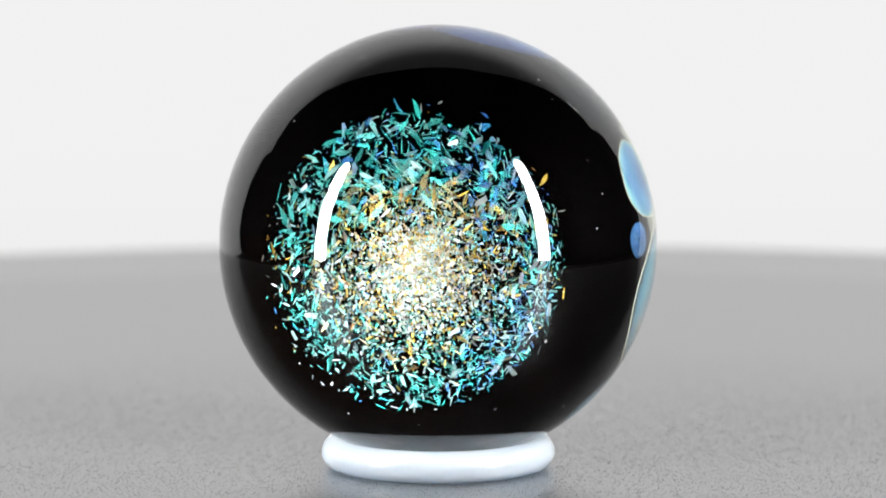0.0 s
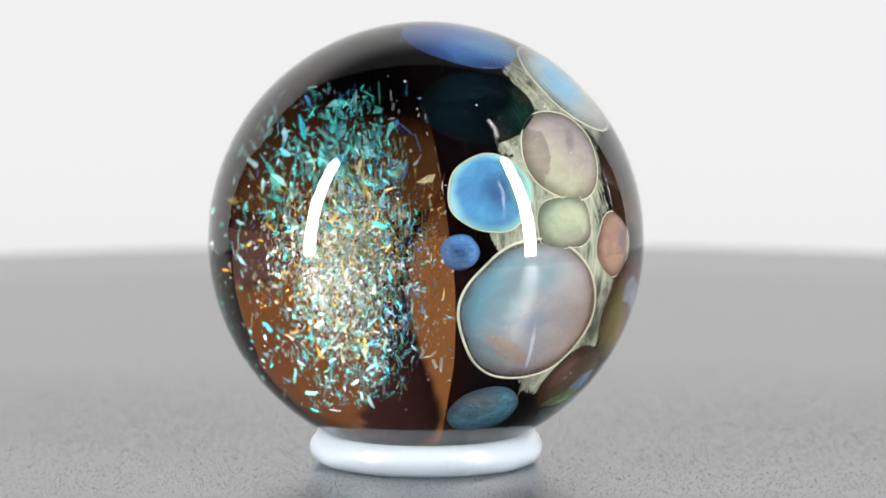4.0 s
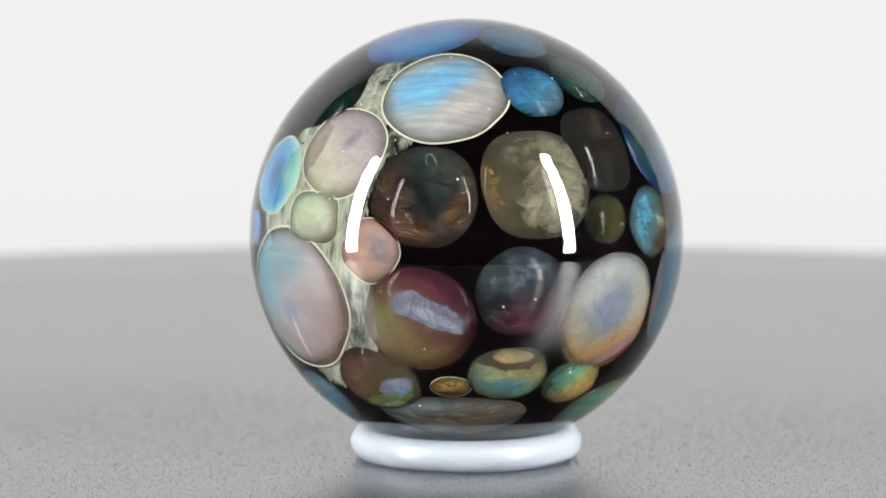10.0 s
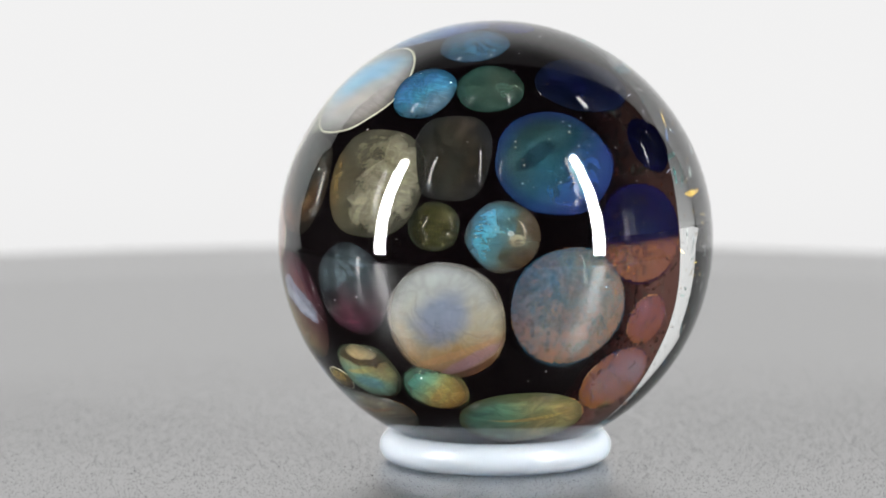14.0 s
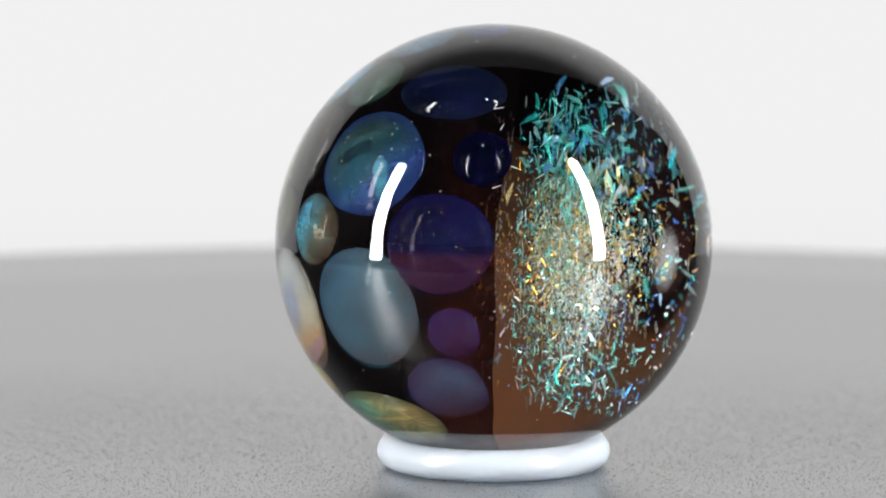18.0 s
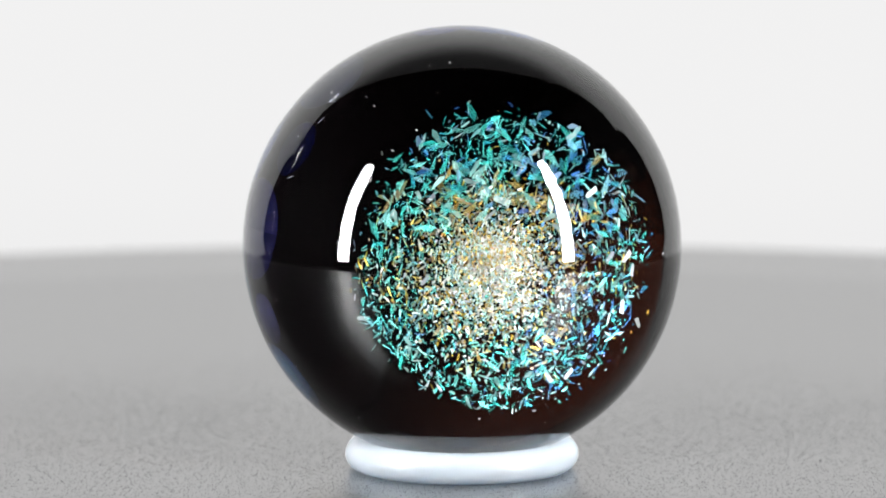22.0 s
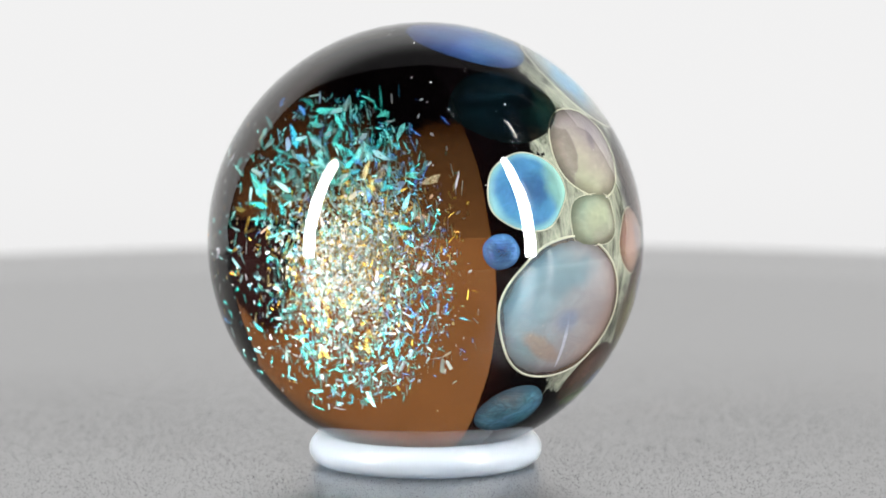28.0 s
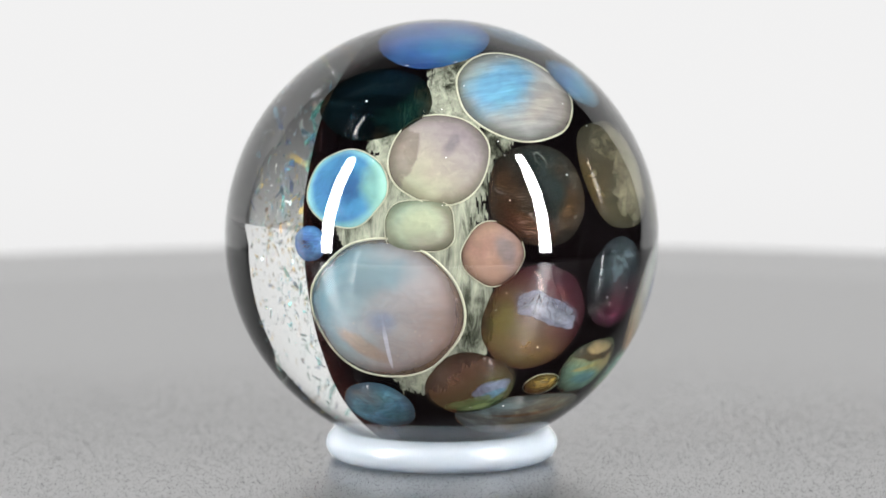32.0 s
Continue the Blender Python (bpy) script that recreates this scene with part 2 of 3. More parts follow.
DISC = disc_material()
GRIT = grain_material()
GLASS = glass_material()
BACKING = backing_material("smoked_black_glass", False)
UNDERLAY = backing_material("smoked_amber_glass", True)
CREAM = filler_material()
SILICONE = ring_material()
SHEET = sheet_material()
STRIP = glow("lit_white_diffuser", (1.0, 1.0, 1.0, 1), STRIP_GLOW)
BLACK = principled("black_powder_coat", (0.02, 0.02, 0.021, 1), 0.5)
DARK_WALL = principled("black_wall_paint", (0.018, 0.018, 0.0185, 1), 0.85)
TABLE = principled("dark_laminate", (0.025, 0.025, 0.026, 1), 0.5)


# ---- mesh helpers ----
def mesh_object(name, bm, material, smooth=True):
    me = bpy.data.meshes.new(name)
    bm.to_mesh(me)
    bm.free()
    if smooth:
        me.polygons.foreach_set("use_smooth", [True] * len(me.polygons))
    me.materials.append(material)
    return new(name, me)


def part(name, bm, material, parent, label="", smooth=True, at=None):
    ob = mesh_object(name, bm, material, smooth)
    ob.parent = parent
    if at is not None:
        ob.matrix_basis = at
    if label:
        tagged(ob, label)
    return ob


def box(size, at=(0, 0, 0), bevel=0.0):
    bm = bmesh.new()
    bmesh.ops.create_cube(bm, size=1, matrix=Matrix.Translation(at) @ Matrix.Diagonal((*size, 1)))
    if bevel:
        bmesh.ops.bevel(bm, geom=bm.edges[:], offset=bevel, segments=2, affect="EDGES")
    return bm


def lathe(profile, steps):
    """A closed turned shape from (radius, height) pairs; pairs at radius 0 close on the axis."""
    bm = bmesh.new()
    rings = []
    for r, z in profile:
        if r == 0:
            rings.append([bm.verts.new((0, 0, z))])
        else:
            rings.append([bm.verts.new((r * math.cos(2 * math.pi * i / steps), r * math.sin(2 * math.pi * i / steps), z))
                          for i in range(steps)])
    for a, b in zip(rings, rings[1:]):
        for i in range(steps):
            j = (i + 1) % steps
            quad = [a[i % len(a)], a[j % len(a)], b[j % len(b)], b[i % len(b)]]
            quad = list(dict.fromkeys(quad))
            if len(quad) > 2:
                bm.faces.new(quad)
    bmesh.ops.recalc_face_normals(bm, faces=bm.faces[:])
    return bm


def torus(major, minor, n=160, m=32):
    bm = bmesh.new()
    v = [[bm.verts.new(((major + minor * math.cos(b)) * math.cos(a), (major + minor * math.cos(b)) * math.sin(a), minor * math.sin(b)))
          for b in (2 * math.pi * j / m for j in range(m))] for a in (2 * math.pi * i / n for i in range(n))]
    for i in range(n):
        for j in range(m):
            bm.faces.new((v[i][j], v[(i + 1) % n][j], v[(i + 1) % n][(j + 1) % m], v[i][(j + 1) % m]))
    return bm


# ---- the setting ----
BACK_Y, LEFT_X, RIGHT_X, ROOF_Z, CURVE = 0.36, -0.49, 0.41, 0.335, 0.05
TABLE_Z = -0.045


def backdrop():
    """White paper sheet: lies on the table, rises behind and bends forward overhead with a rounded front edge."""
    bm = bmesh.new()
    nu, rows = 60, []
    for i in range(nu + 1):
        x = LEFT_X + (RIGHT_X - LEFT_X) * i / nu
        front = 0.31 - 0.20 * math.exp(-(abs(x) / 0.25) ** 2.6)
        sag = 0.28 * max(0.0, (abs(x) - 0.2) / 0.3) ** 2
        roof = ROOF_Z * (1 - sag)
        line = [(BACK_Y - 0.04, TABLE_Z + 0.003), (BACK_Y, TABLE_Z + 0.04)]
        line += [(BACK_Y, TABLE_Z + 0.04 + (roof - CURVE - TABLE_Z - 0.04) * j / 6) for j in range(1, 7)]
        line += [(BACK_Y - CURVE + CURVE * math.cos(radians(90 * j / 8)), roof - CURVE + CURVE * math.sin(radians(90 * j / 8)))
                 for j in range(1, 9)]
        start = BACK_Y - CURVE
        line += [(start + (front - start) * j / 6, roof) for j in range(1, 7)]
        rows.append([bm.verts.new((x, y, z)) for y, z in line])
    for a, b in zip(rows, rows[1:]):
        for j in range(len(a) - 1):
            bm.faces.new((a[j], a[j + 1], b[j + 1], b[j]))
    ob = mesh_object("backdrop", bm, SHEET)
    solid = ob.modifiers.new("thickness", "SOLIDIFY")
    solid.thickness, solid.offset = 0.0012, 1.0
    return tagged(ob, "plain white glowing paper backdrop bent overhead", "backdrop", kind="structure")


def room():
    for name, size, at in (("floor", (1.4, 4.2, 0.1), (0, 0, -0.85)), ("ceiling", (1.4, 4.2, 0.1), (0, 0, 1.75)),
                           ("wall_north", (1.4, 0.1, 2.5), (0, 2.15, 0.45)), ("wall_south", (1.4, 0.1, 2.5), (0, -2.15, 0.45)),
                           ("wall_east", (0.1, 4.2, 2.5), (0.75, 0, 0.45)), ("wall_west", (0.1, 4.2, 2.5), (-0.75, 0, 0.45))):
        tagged(mesh_object(name, box(size, at), DARK_WALL, False), "plain black painted studio " + name.split("_")[0], name.split("_")[0],
               kind="structure")


def table():
    t = tagged(new("table"), "dark laminate studio table under the turntable", "table")
    t.location = (0, 0, -0.8)
    part("tabletop", box((1.1, 0.8, 0.03), (0, 0.02, 0.8 + TABLE_Z - 0.015), 0.003), TABLE, t, smooth=False)
    for x in (-0.5, 0.5):
        for y in (-0.32, 0.36):
            part("leg", box((0.045, 0.045, 0.8 + TABLE_Z - 0.03), (x, y, (0.8 + TABLE_Z - 0.03) / 2), 0.003), BLACK, t, smooth=False)


def tube_light(azimuth, away, bottom, top, radius, label):
    """A tall upright light tube; azimuth counts from the camera's side, positive to the right."""
    a = radians(azimuth)
    lamp = tagged(new("tube_light"), label, "lamp", "light tubes beside the turntable")
    lamp.matrix_basis = pose(away * math.sin(a), -away * math.cos(a), TABLE_Z, 0, 0, azimuth)
    lo, hi = bottom - TABLE_Z, top - TABLE_Z
    dome = [(radius * math.cos(radians(q)), hi - radius + radius * math.sin(radians(q))) for q in (0, 20, 40, 60, 75)]
    part("diffuser", lathe([(0, lo), (radius, lo)] + dome + [(0, hi)], 32), STRIP, lamp, "glowing white diffuser tube")
    part("socket", lathe([(0, 0.008), (radius * 1.1, 0.008), (radius * 1.1, lo - 0.001), (0, lo - 0.001)], 32), BLACK, lamp, smooth=False)
    part("foot", lathe([(0, 0), (0.04, 0), (0.04, 0.005), (0.036, 0.008), (0, 0.008)], 40), BLACK, lamp, smooth=False)


backdrop()
room()
table()
tube_light(-61.2, 0.30, 0.004, 0.272, 0.0175, "tall white light tube on a black foot")
tube_light(54.4, 0.30, 0.006, 0.305, 0.0175, "tall white light tube on a black foot")

# ---- turntable ----
DISC_R = 7.85 * S
turntable = tagged(new("turntable"), "round grey granular turntable turning slowly on the table", "turntable")
e = 0.0012
part("platter", lathe([(0, 0)] + [(DISC_R * j / 6, 0) for j in range(1, 6)] +
                      [(DISC_R - e, 0), (DISC_R - 0.3 * e, -0.3 * e), (DISC_R, -e), (DISC_R, -0.009), (DISC_R - e, -0.010), (0, -0.010)], 256),
     DISC, turntable, "matte grey granular platter")
part("base", lathe([(0, -0.010), (0.075, -0.010), (0.075, TABLE_Z + 0.004), (0.070, TABLE_Z), (0, TABLE_Z)], 96), BLACK, turntable,
     "black round base", smooth=False)



def grit():
    """Coarse grains standing out of the coating round the middle of the platter."""
    gen = np.random.default_rng(5)
    count = 150000
    r = 0.085 * np.sqrt(gen.random(count))
    keep = gen.random(count) < np.clip((0.085 - r) / 0.04, 0, 1)
    r = r[keep]
    count = len(r)
    a = gen.random(count) * 2 * np.pi
    size = gen.uniform(0.00003, 0.00009, count)
    high = size * gen.uniform(0.4, 0.9, count)
    turn = gen.random(count) * 6.28
    x, y = r * np.cos(a), r * np.sin(a)
    verts = np.empty((count, 5, 3))
    for i in range(4):
        verts[:, i, 0] = x + size * np.cos(turn + i * 1.571) * (1.0 if i % 2 else 0.7)
        verts[:, i, 1] = y + size * np.sin(turn + i * 1.571) * (1.0 if i % 2 else 0.7)
        verts[:, i, 2] = -0.00002
    verts[:, 4, 0], verts[:, 4, 1], verts[:, 4, 2] = x, y, high
    base = np.arange(count)[:, None] * 5
    faces = np.concatenate([base + np.array([[i, (i + 1) % 4, 4]]) for i in range(4)])
    me = bpy.data.meshes.new("grit")
    me.from_pydata(verts.reshape(-1, 3), [], faces.tolist())
    me.materials.append(GRIT)
    ob = new("grit", me)
    ob.parent = turntable
    tagged(ob, "coarse grey grit of the coating", kind="stuff")


grit()

# ---- ring ----
ring = tagged(new("support_ring"), "milky white translucent silicone ring under the marble", "ring")
part("ring_body", torus(RING_MAJOR, RING_TUBE), SILICONE, ring)

# ---- marble ----
marble = tagged(new("marble"), "large clear glass marble with opal stones and sparkling flakes", "marble")
SHELL = 0.952 * S


def direction(az, lat):
    a, b = radians(az), radians(lat)
    return Vector((math.cos(b) * math.cos(a), math.cos(b) * math.sin(a), math.sin(b)))


def glass_ball():
    bm = bmesh.new()
    bmesh.ops.create_icosphere(bm, subdivisions=7, radius=S)
    ob = part("glass", bm, GLASS, marble, "clear polished glass ball")
    ob.visible_shadow = False


def backing():
    """Cap of dark glass just inside the ball, open towards the window side."""
    bm = bmesh.new()
    axis, side, up = AXIS, SIDE, RISE
    n, m, open_at = 520, 260, 82.0
    rows = []
    for j in range(m + 1):
        ph = radians(180 - (180 - open_at) * j / m)
        if j == 0:
            rows.append([bm.verts.new(-axis * SHELL)])
            continue
        line = []
        for i in range(n):
            a = 2 * math.pi * i / n
            q = ph + radians(1.3) * noise.noise((3 * math.cos(a), 3 * math.sin(a), 0.5)) * (j / m)
            line.append(bm.verts.new(SHELL * (axis * math.cos(q) + math.sin(q) * (side * math.cos(a) + up * math.sin(a)))))
        rows.append(line)
    frames = []
    for az, lat, w, h, tilt in STONES:
        d = direction(az, lat)
        e = Vector((-math.sin(radians(az)), math.cos(radians(az)), 0))
        no = d.cross(e)
        c, s_ = math.cos(radians(tilt)), math.sin(radians(tilt))
        frames.append((d, e * c + no * s_, no * c - e * s_, math.sin(radians(w)), math.sin(radians(h))))
    for a, b in zip(rows, rows[1:]):
        for i in range(n):
            k = (i + 1) % n
            f = bm.faces.new(list(dict.fromkeys([a[i % len(a)], a[k % len(a)], b[k], b[i]])))
            p = f.calc_center_median().normalized()
            for d, e, no, w, h in frames:
                if p.dot(d) > 0.8 and (p.dot(e) / w) ** 2 + (p.dot(no) / h) ** 2 < 0.96:
                    f.material_index = 1
                    break
    ob = part("backing", bm, BACKING, marble, "near-black smoked amber glass layer")
    ob.data.materials.append(UNDERLAY)


STONES = []


def stone(az, lat, w, h, cols, label, tilt=0.0, square=2.0, edge=False, bulge=0.038, **look_):
    """A fused opal cabochon lying on the backing. w, h: half sizes in degrees seen from the ball's centre."""
    seed = len(STONES) + 1
    STONES.append((az, lat, w, h, tilt))
    d = direction(az, lat)
    east = Vector((-math.sin(radians(az)), math.cos(radians(az)), 0))
    north = d.cross(east)
    basis = Matrix((east, north, d)).transposed().to_4x4()
    bm = bmesh.new()
    n, rings = 40, 10
    base = SHELL * 1.002
    spin = radians(tilt)
    rows = [[bm.verts.new((0, 0, 0))]]
    top = base + bulge * S

    def place(r, a, height):
        ca, sa = math.cos(a), math.sin(a)
        q = (abs(ca) ** square + abs(sa) ** square) ** (-1 / square)
        q *= 1 + 0.035 * noise.noise((1.3 * ca + seed * 5.1, 1.3 * sa, 0.2)) * 2
        x, y = r * q * ca * radians(w), r * q * sa * radians(h)
        x, y = x * math.cos(spin) - y * math.sin(spin), x * math.sin(spin) + y * math.cos(spin)
        l = math.hypot(x, y)
        s = math.sin(l) / l if l else 1
        return Vector((x * s, y * s, math.cos(l))) * height - Vector((0, 0, top))

    for j in range(1, rings + 1):
        r = math.sin(math.pi / 2 * j / rings)
        height = base + bulge * S * (1 - r ** 2.3) ** 0.8
        rows.append([bm.verts.new(place(r, 2 * math.pi * i / n, height)) for i in range(n)])
    for a, b in zip(rows, rows[1:]):
        for i in range(n):
            k = (i + 1) % n
            bm.faces.new(list(dict.fromkeys([a[i % len(a)], a[k % len(a)], b[k % len(b)], b[i % len(b)]])))
    bmesh.ops.recalc_face_normals(bm, faces=bm.faces[:])
    half = (radians(w) * S, radians(h) * S)
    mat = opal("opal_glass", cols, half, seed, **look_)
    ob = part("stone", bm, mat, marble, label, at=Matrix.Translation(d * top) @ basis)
    if edge:
        bm = bmesh.new()
        loops = []
        for i in range(72):
            a = 2 * math.pi * i / 72
            loops.append([bm.verts.new(place(1.0 + dr, a, base + dz * S)) for dr, dz in ((-0.002, 0.001), (0.006, 0.006), (0.020, 0.007), (0.032, 0.001))])
        for i in range(72):
            for j in range(3):
                bm.faces.new((loops[i][j], loops[(i + 1) % 72][j], loops[(i + 1) % 72][j + 1], loops[i][j + 1]))
        part("edge_line", bm, CREAM_LINE, ob)
    return ob


CREAM_LINE = principled("pale_cream_glass", rgb("8a8a78"), 0.4)

glass_ball()

PALE = dict(facet=0.2, marble_=0.12, hue=0.05)
stone(14.2, 28.4, 13.4, 12.9, ["b4b89a", "bcb4a4", "aca2a2", "9c9298"], "pale cream and mauve opal stone", **PALE, value=0.98, turn=55, drift=0.8, fibre=0.06, spread=1.0,
      rim="3c3830", rim_amount=0.7, edge=True, clear=0.2,
      patches=[(-0.75, 0.1, 0.36, 0.7, -12, "8e857c", 0.85), (0.25, 0.25, 0.3, 0.12, 60, "8e868e", 0.0)])
stone(347.0, 19.3, 11.4, 10.7, ["3888bc", "3e92c6", "489ccc"], "sky blue opal stone with a pale green rim", **PALE, value=0.8, fibre=0.03, rim="90bcac",
      rim_amount=0.5, rim_from=0.74, edge=True, clear=0.15, patches=[(0.12, 0.02, 0.34, 0.38, 10, "2a6498", 0.0), (0.75, 0.1, 0.28, 0.7, 8, "8cc4b4", 0.0)])
stone(337.4, 3.8, 5.2, 4.7, ["2a5e9c", "3a78b4", "5a98c8"], "small bright blue opal stone", halo=True, rim="24446c", clear=0.2)
stone(359.0, -13.7, 20.9, 19.4, ["5a98ac", "8cacb8", "a6acb2", "aca6a8", "a48c84"], "large milky white opal stone", **PALE, value=1.0, turn=-18, drift=0.95, fibre=0.05,
      fibre_turn=85, rim="2c201c", rim_amount=0.85, rim_from=0.74, edge=True, clear=0.3, scale=0.9, spread=0.9, sparkle=0.12,
      patches=[(-0.3, -0.5, 0.34, 0.12, -35, "b09c8c", 0.3), (0.02, -0.42, 0.022, 0.42, 3, "d4daf0", 0.7), (0.0, -0.1, 0.16, 0.14, 0, "8c9ab4", 0.0),
               (-0.1, 0.5, 0.5, 0.2, 15, "7c9ca8", 0.0)])
stone(9.1, 9.9, 8.9, 6.8, ["94b09c", "b0bca0", "b4ac9e"], "small squarish pale green opal stone", **PALE, value=0.9, square=3.4, fibre=0.06, rim="3c3c30", rim_amount=0.65,
      edge=True, clear=0.2, turn=-40, patches=[(0.0, 0.1, 0.5, 0.45, 0, "c0c8a8", 0.0)])
stone(46.6, 48.2, 16.4, 15.4, ["8c968c", "98a09c", "989694", "8c827a"], "pale blue and grey streaked opal stone", value=1.0, facet=0.25, tilt=12, turn=-25, drift=0.8,
      fibre=0.26, fibre_turn=-78, rim="2c2c28", rim_amount=0.75, rim_from=0.74, edge=True, clear=0.2, marble_=0.1, bent_by=0.35, hue=0.05,
      patches=[(-0.25, 0.1, 0.75, 0.42, 38, "4c98c0", 0.0), (0.3, -0.35, 0.5, 0.12, 40, "a8a098", 0.0)])
stone(348.8, 45.2, 16.1, 12.2, ["03080c", "061a22", "050e14", "124038"], "very dark teal glass stone", turn=-20, drift=0.9, fibre=0.3, fibre_turn=100, rim="030606", clear=0.15, value=0.75)
stone(6.6, 75.2, 15.1, 17.1, ["142c68", "1f4a90", "2c72b0", "3a8cb0"], "deep blue opal stone near the top", turn=-60, value=0.72, fibre=0.12, rim="0e1c3a", clear=0.08, marble_=0.15, facet=0.3)
stone(28.8, 2.5, 8.5, 8.7, ["9c786a", "b89480", "a48c88"], "small dusty pink opal stone", **PALE, value=0.92, square=1.75, fibre=0.08, rim="3c2e24", rim_amount=0.65, edge=True, clear=0.2,
      patches=[(0.35, 0.1, 0.3, 0.45, 30, "8e8486", 0.0)])
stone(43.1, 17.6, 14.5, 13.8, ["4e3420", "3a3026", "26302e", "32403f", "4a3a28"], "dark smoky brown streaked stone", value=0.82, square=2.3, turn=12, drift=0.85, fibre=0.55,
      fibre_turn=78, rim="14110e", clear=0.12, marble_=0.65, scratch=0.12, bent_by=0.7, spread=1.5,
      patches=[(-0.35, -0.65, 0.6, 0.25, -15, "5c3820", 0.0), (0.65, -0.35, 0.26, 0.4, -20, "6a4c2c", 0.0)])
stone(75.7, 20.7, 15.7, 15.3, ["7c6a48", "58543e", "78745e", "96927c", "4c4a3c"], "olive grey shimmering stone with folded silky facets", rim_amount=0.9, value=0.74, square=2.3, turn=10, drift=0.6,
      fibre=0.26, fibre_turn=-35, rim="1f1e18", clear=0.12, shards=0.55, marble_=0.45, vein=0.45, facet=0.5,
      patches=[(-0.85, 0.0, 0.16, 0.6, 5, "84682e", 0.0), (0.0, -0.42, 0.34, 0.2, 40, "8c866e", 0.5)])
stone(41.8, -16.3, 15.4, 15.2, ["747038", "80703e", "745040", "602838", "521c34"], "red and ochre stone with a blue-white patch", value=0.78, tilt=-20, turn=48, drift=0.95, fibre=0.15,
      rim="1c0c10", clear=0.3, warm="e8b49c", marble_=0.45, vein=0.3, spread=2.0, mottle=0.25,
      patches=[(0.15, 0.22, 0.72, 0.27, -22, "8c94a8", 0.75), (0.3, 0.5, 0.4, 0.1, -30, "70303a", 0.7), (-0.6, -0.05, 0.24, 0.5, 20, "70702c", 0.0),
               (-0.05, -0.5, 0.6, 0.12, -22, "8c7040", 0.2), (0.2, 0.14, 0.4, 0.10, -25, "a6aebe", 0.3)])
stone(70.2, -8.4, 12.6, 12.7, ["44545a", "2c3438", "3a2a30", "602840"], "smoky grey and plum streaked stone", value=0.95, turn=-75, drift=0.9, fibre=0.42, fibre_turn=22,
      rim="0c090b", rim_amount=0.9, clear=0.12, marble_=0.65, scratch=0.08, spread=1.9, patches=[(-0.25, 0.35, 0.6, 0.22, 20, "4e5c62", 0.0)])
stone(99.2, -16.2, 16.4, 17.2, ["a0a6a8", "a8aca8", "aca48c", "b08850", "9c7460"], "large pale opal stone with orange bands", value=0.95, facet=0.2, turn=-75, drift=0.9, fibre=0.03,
      fibre_turn=-25, rim="2a2218", rim_amount=0.85, rim_from=0.74, clear=0.28, scale=1.0, marble_=0.2, spread=1.3,
      patches=[(-0.05, 0.1, 0.42, 0.34, 35, "7884a0", 0.0), (0.1, -0.5, 0.6, 0.06, 20, "c08c58", 0.3),
               (0.35, -0.6, 0.5, 0.10, 28, "a8808c", 0.5), (0.4, -0.75, 0.4, 0.05, 25, "6c4a3c", 0.5)])
stone(24.7, -37.0, 11.9, 11.0, ["5c4238", "5a4436", "54583c", "5c8058"], "brown stone with green and blue bands", tilt=-20, square=2.6, turn=-50, drift=1.0, fibre=0.12,
      rim="1c1510", clear=0.15, value=0.95, marble_=0.35, patches=[(0.45, -0.05, 0.42, 0.26, 20, "8090b4", 0.75), (0.5, -0.2, 0.3, 0.12, 20, "4c94b0", 0.4), (-0.05, -0.5, 0.5, 0.2, 20, "6c8a54", 0.7), (0.2, -0.62, 0.3, 0.08, 18, "9cb470", 0.3)])
stone(50.1, -37.2, 5.4, 3.6, ["3c4420", "8d742a", "b09a40"], "tiny yellow green stone", rim="24220f", edge=True, turn=90, clear=0.2, value=0.7)
stone(68.5, -33.2, 10.8, 9.1, ["5c9080", "7ca48c", "a09c68", "805c3c"], "green stone with yellow and brown swirls", turn=75, drift=0.95, square=2.4, fibre=0.06,
      rim="1a251e", clear=0.15, value=1.0, marble_=0.3, spread=1.2,
      patches=[(0.0, -0.3, 0.42, 0.22, 0, "5a9ca4", 0.2), (0.0, 0.72, 0.85, 0.42, 0, "4a3422", 0.85), (0.1, 0.74, 0.5, 0.2, 0, "a89468", 0.6), (-0.2, 0.08, 0.5, 0.08, 12, "b4a868", 0.3)])
stone(92.9, -37.5, 9.1, 7.6, ["4a8474", "749a74", "a89c50", "9c7436"], "green and yellow opal stone", tilt=-10, square=2.5, turn=-25, drift=1.0, rim="1d2a1c", clear=0.2, value=1.0, fibre=0.1,
      patches=[(0.1, -0.1, 0.14, 0.5, -30, "b09a48", 0.2)])
stone(49.9, -50.5, 19.7, 9.3, ["4a6068", "66767a", "6e6654", "4c5a58"], "long grey blue stone near the ring", fibre=0.25, fibre_turn=5, vein=0.4, rim="1e2424", clear=0.05, marble_=0.5,
      patches=[(0.1, 0.2, 0.6, 0.08, 5, "6a4c30", 0.4)])
stone(124.5, -50.5, 17.1, 12.0, ["2c6a60", "4c7c64", "80885c", "a08c54"], "olive and ochre stone near the ring", turn=15, drift=0.9, fibre=0.2, rim="1f2618", clear=0.05, marble_=0.4,
      patches=[(0.2, 0.2, 0.6, 0.06, 10, "b09850", 0.3)])
stone(350.5, -45.7, 9.9, 9.6, ["2f7490", "3f86a4", "4f8498", "6c6a68"], "small blue opal stone near the ring", tilt=-10, turn=150, rim="1a2a34", clear=0.08, value=0.95, vein=0.4)
stone(82.9, 48.7, 9.0, 9.0, ["16486c", "1c6490", "2a7c9c", "5a7480"], "small teal blue stone", rim="0e2430", clear=0.08, turn=-60, drift=0.8, fibre=0.3, fibre_turn=-25, value=0.7)
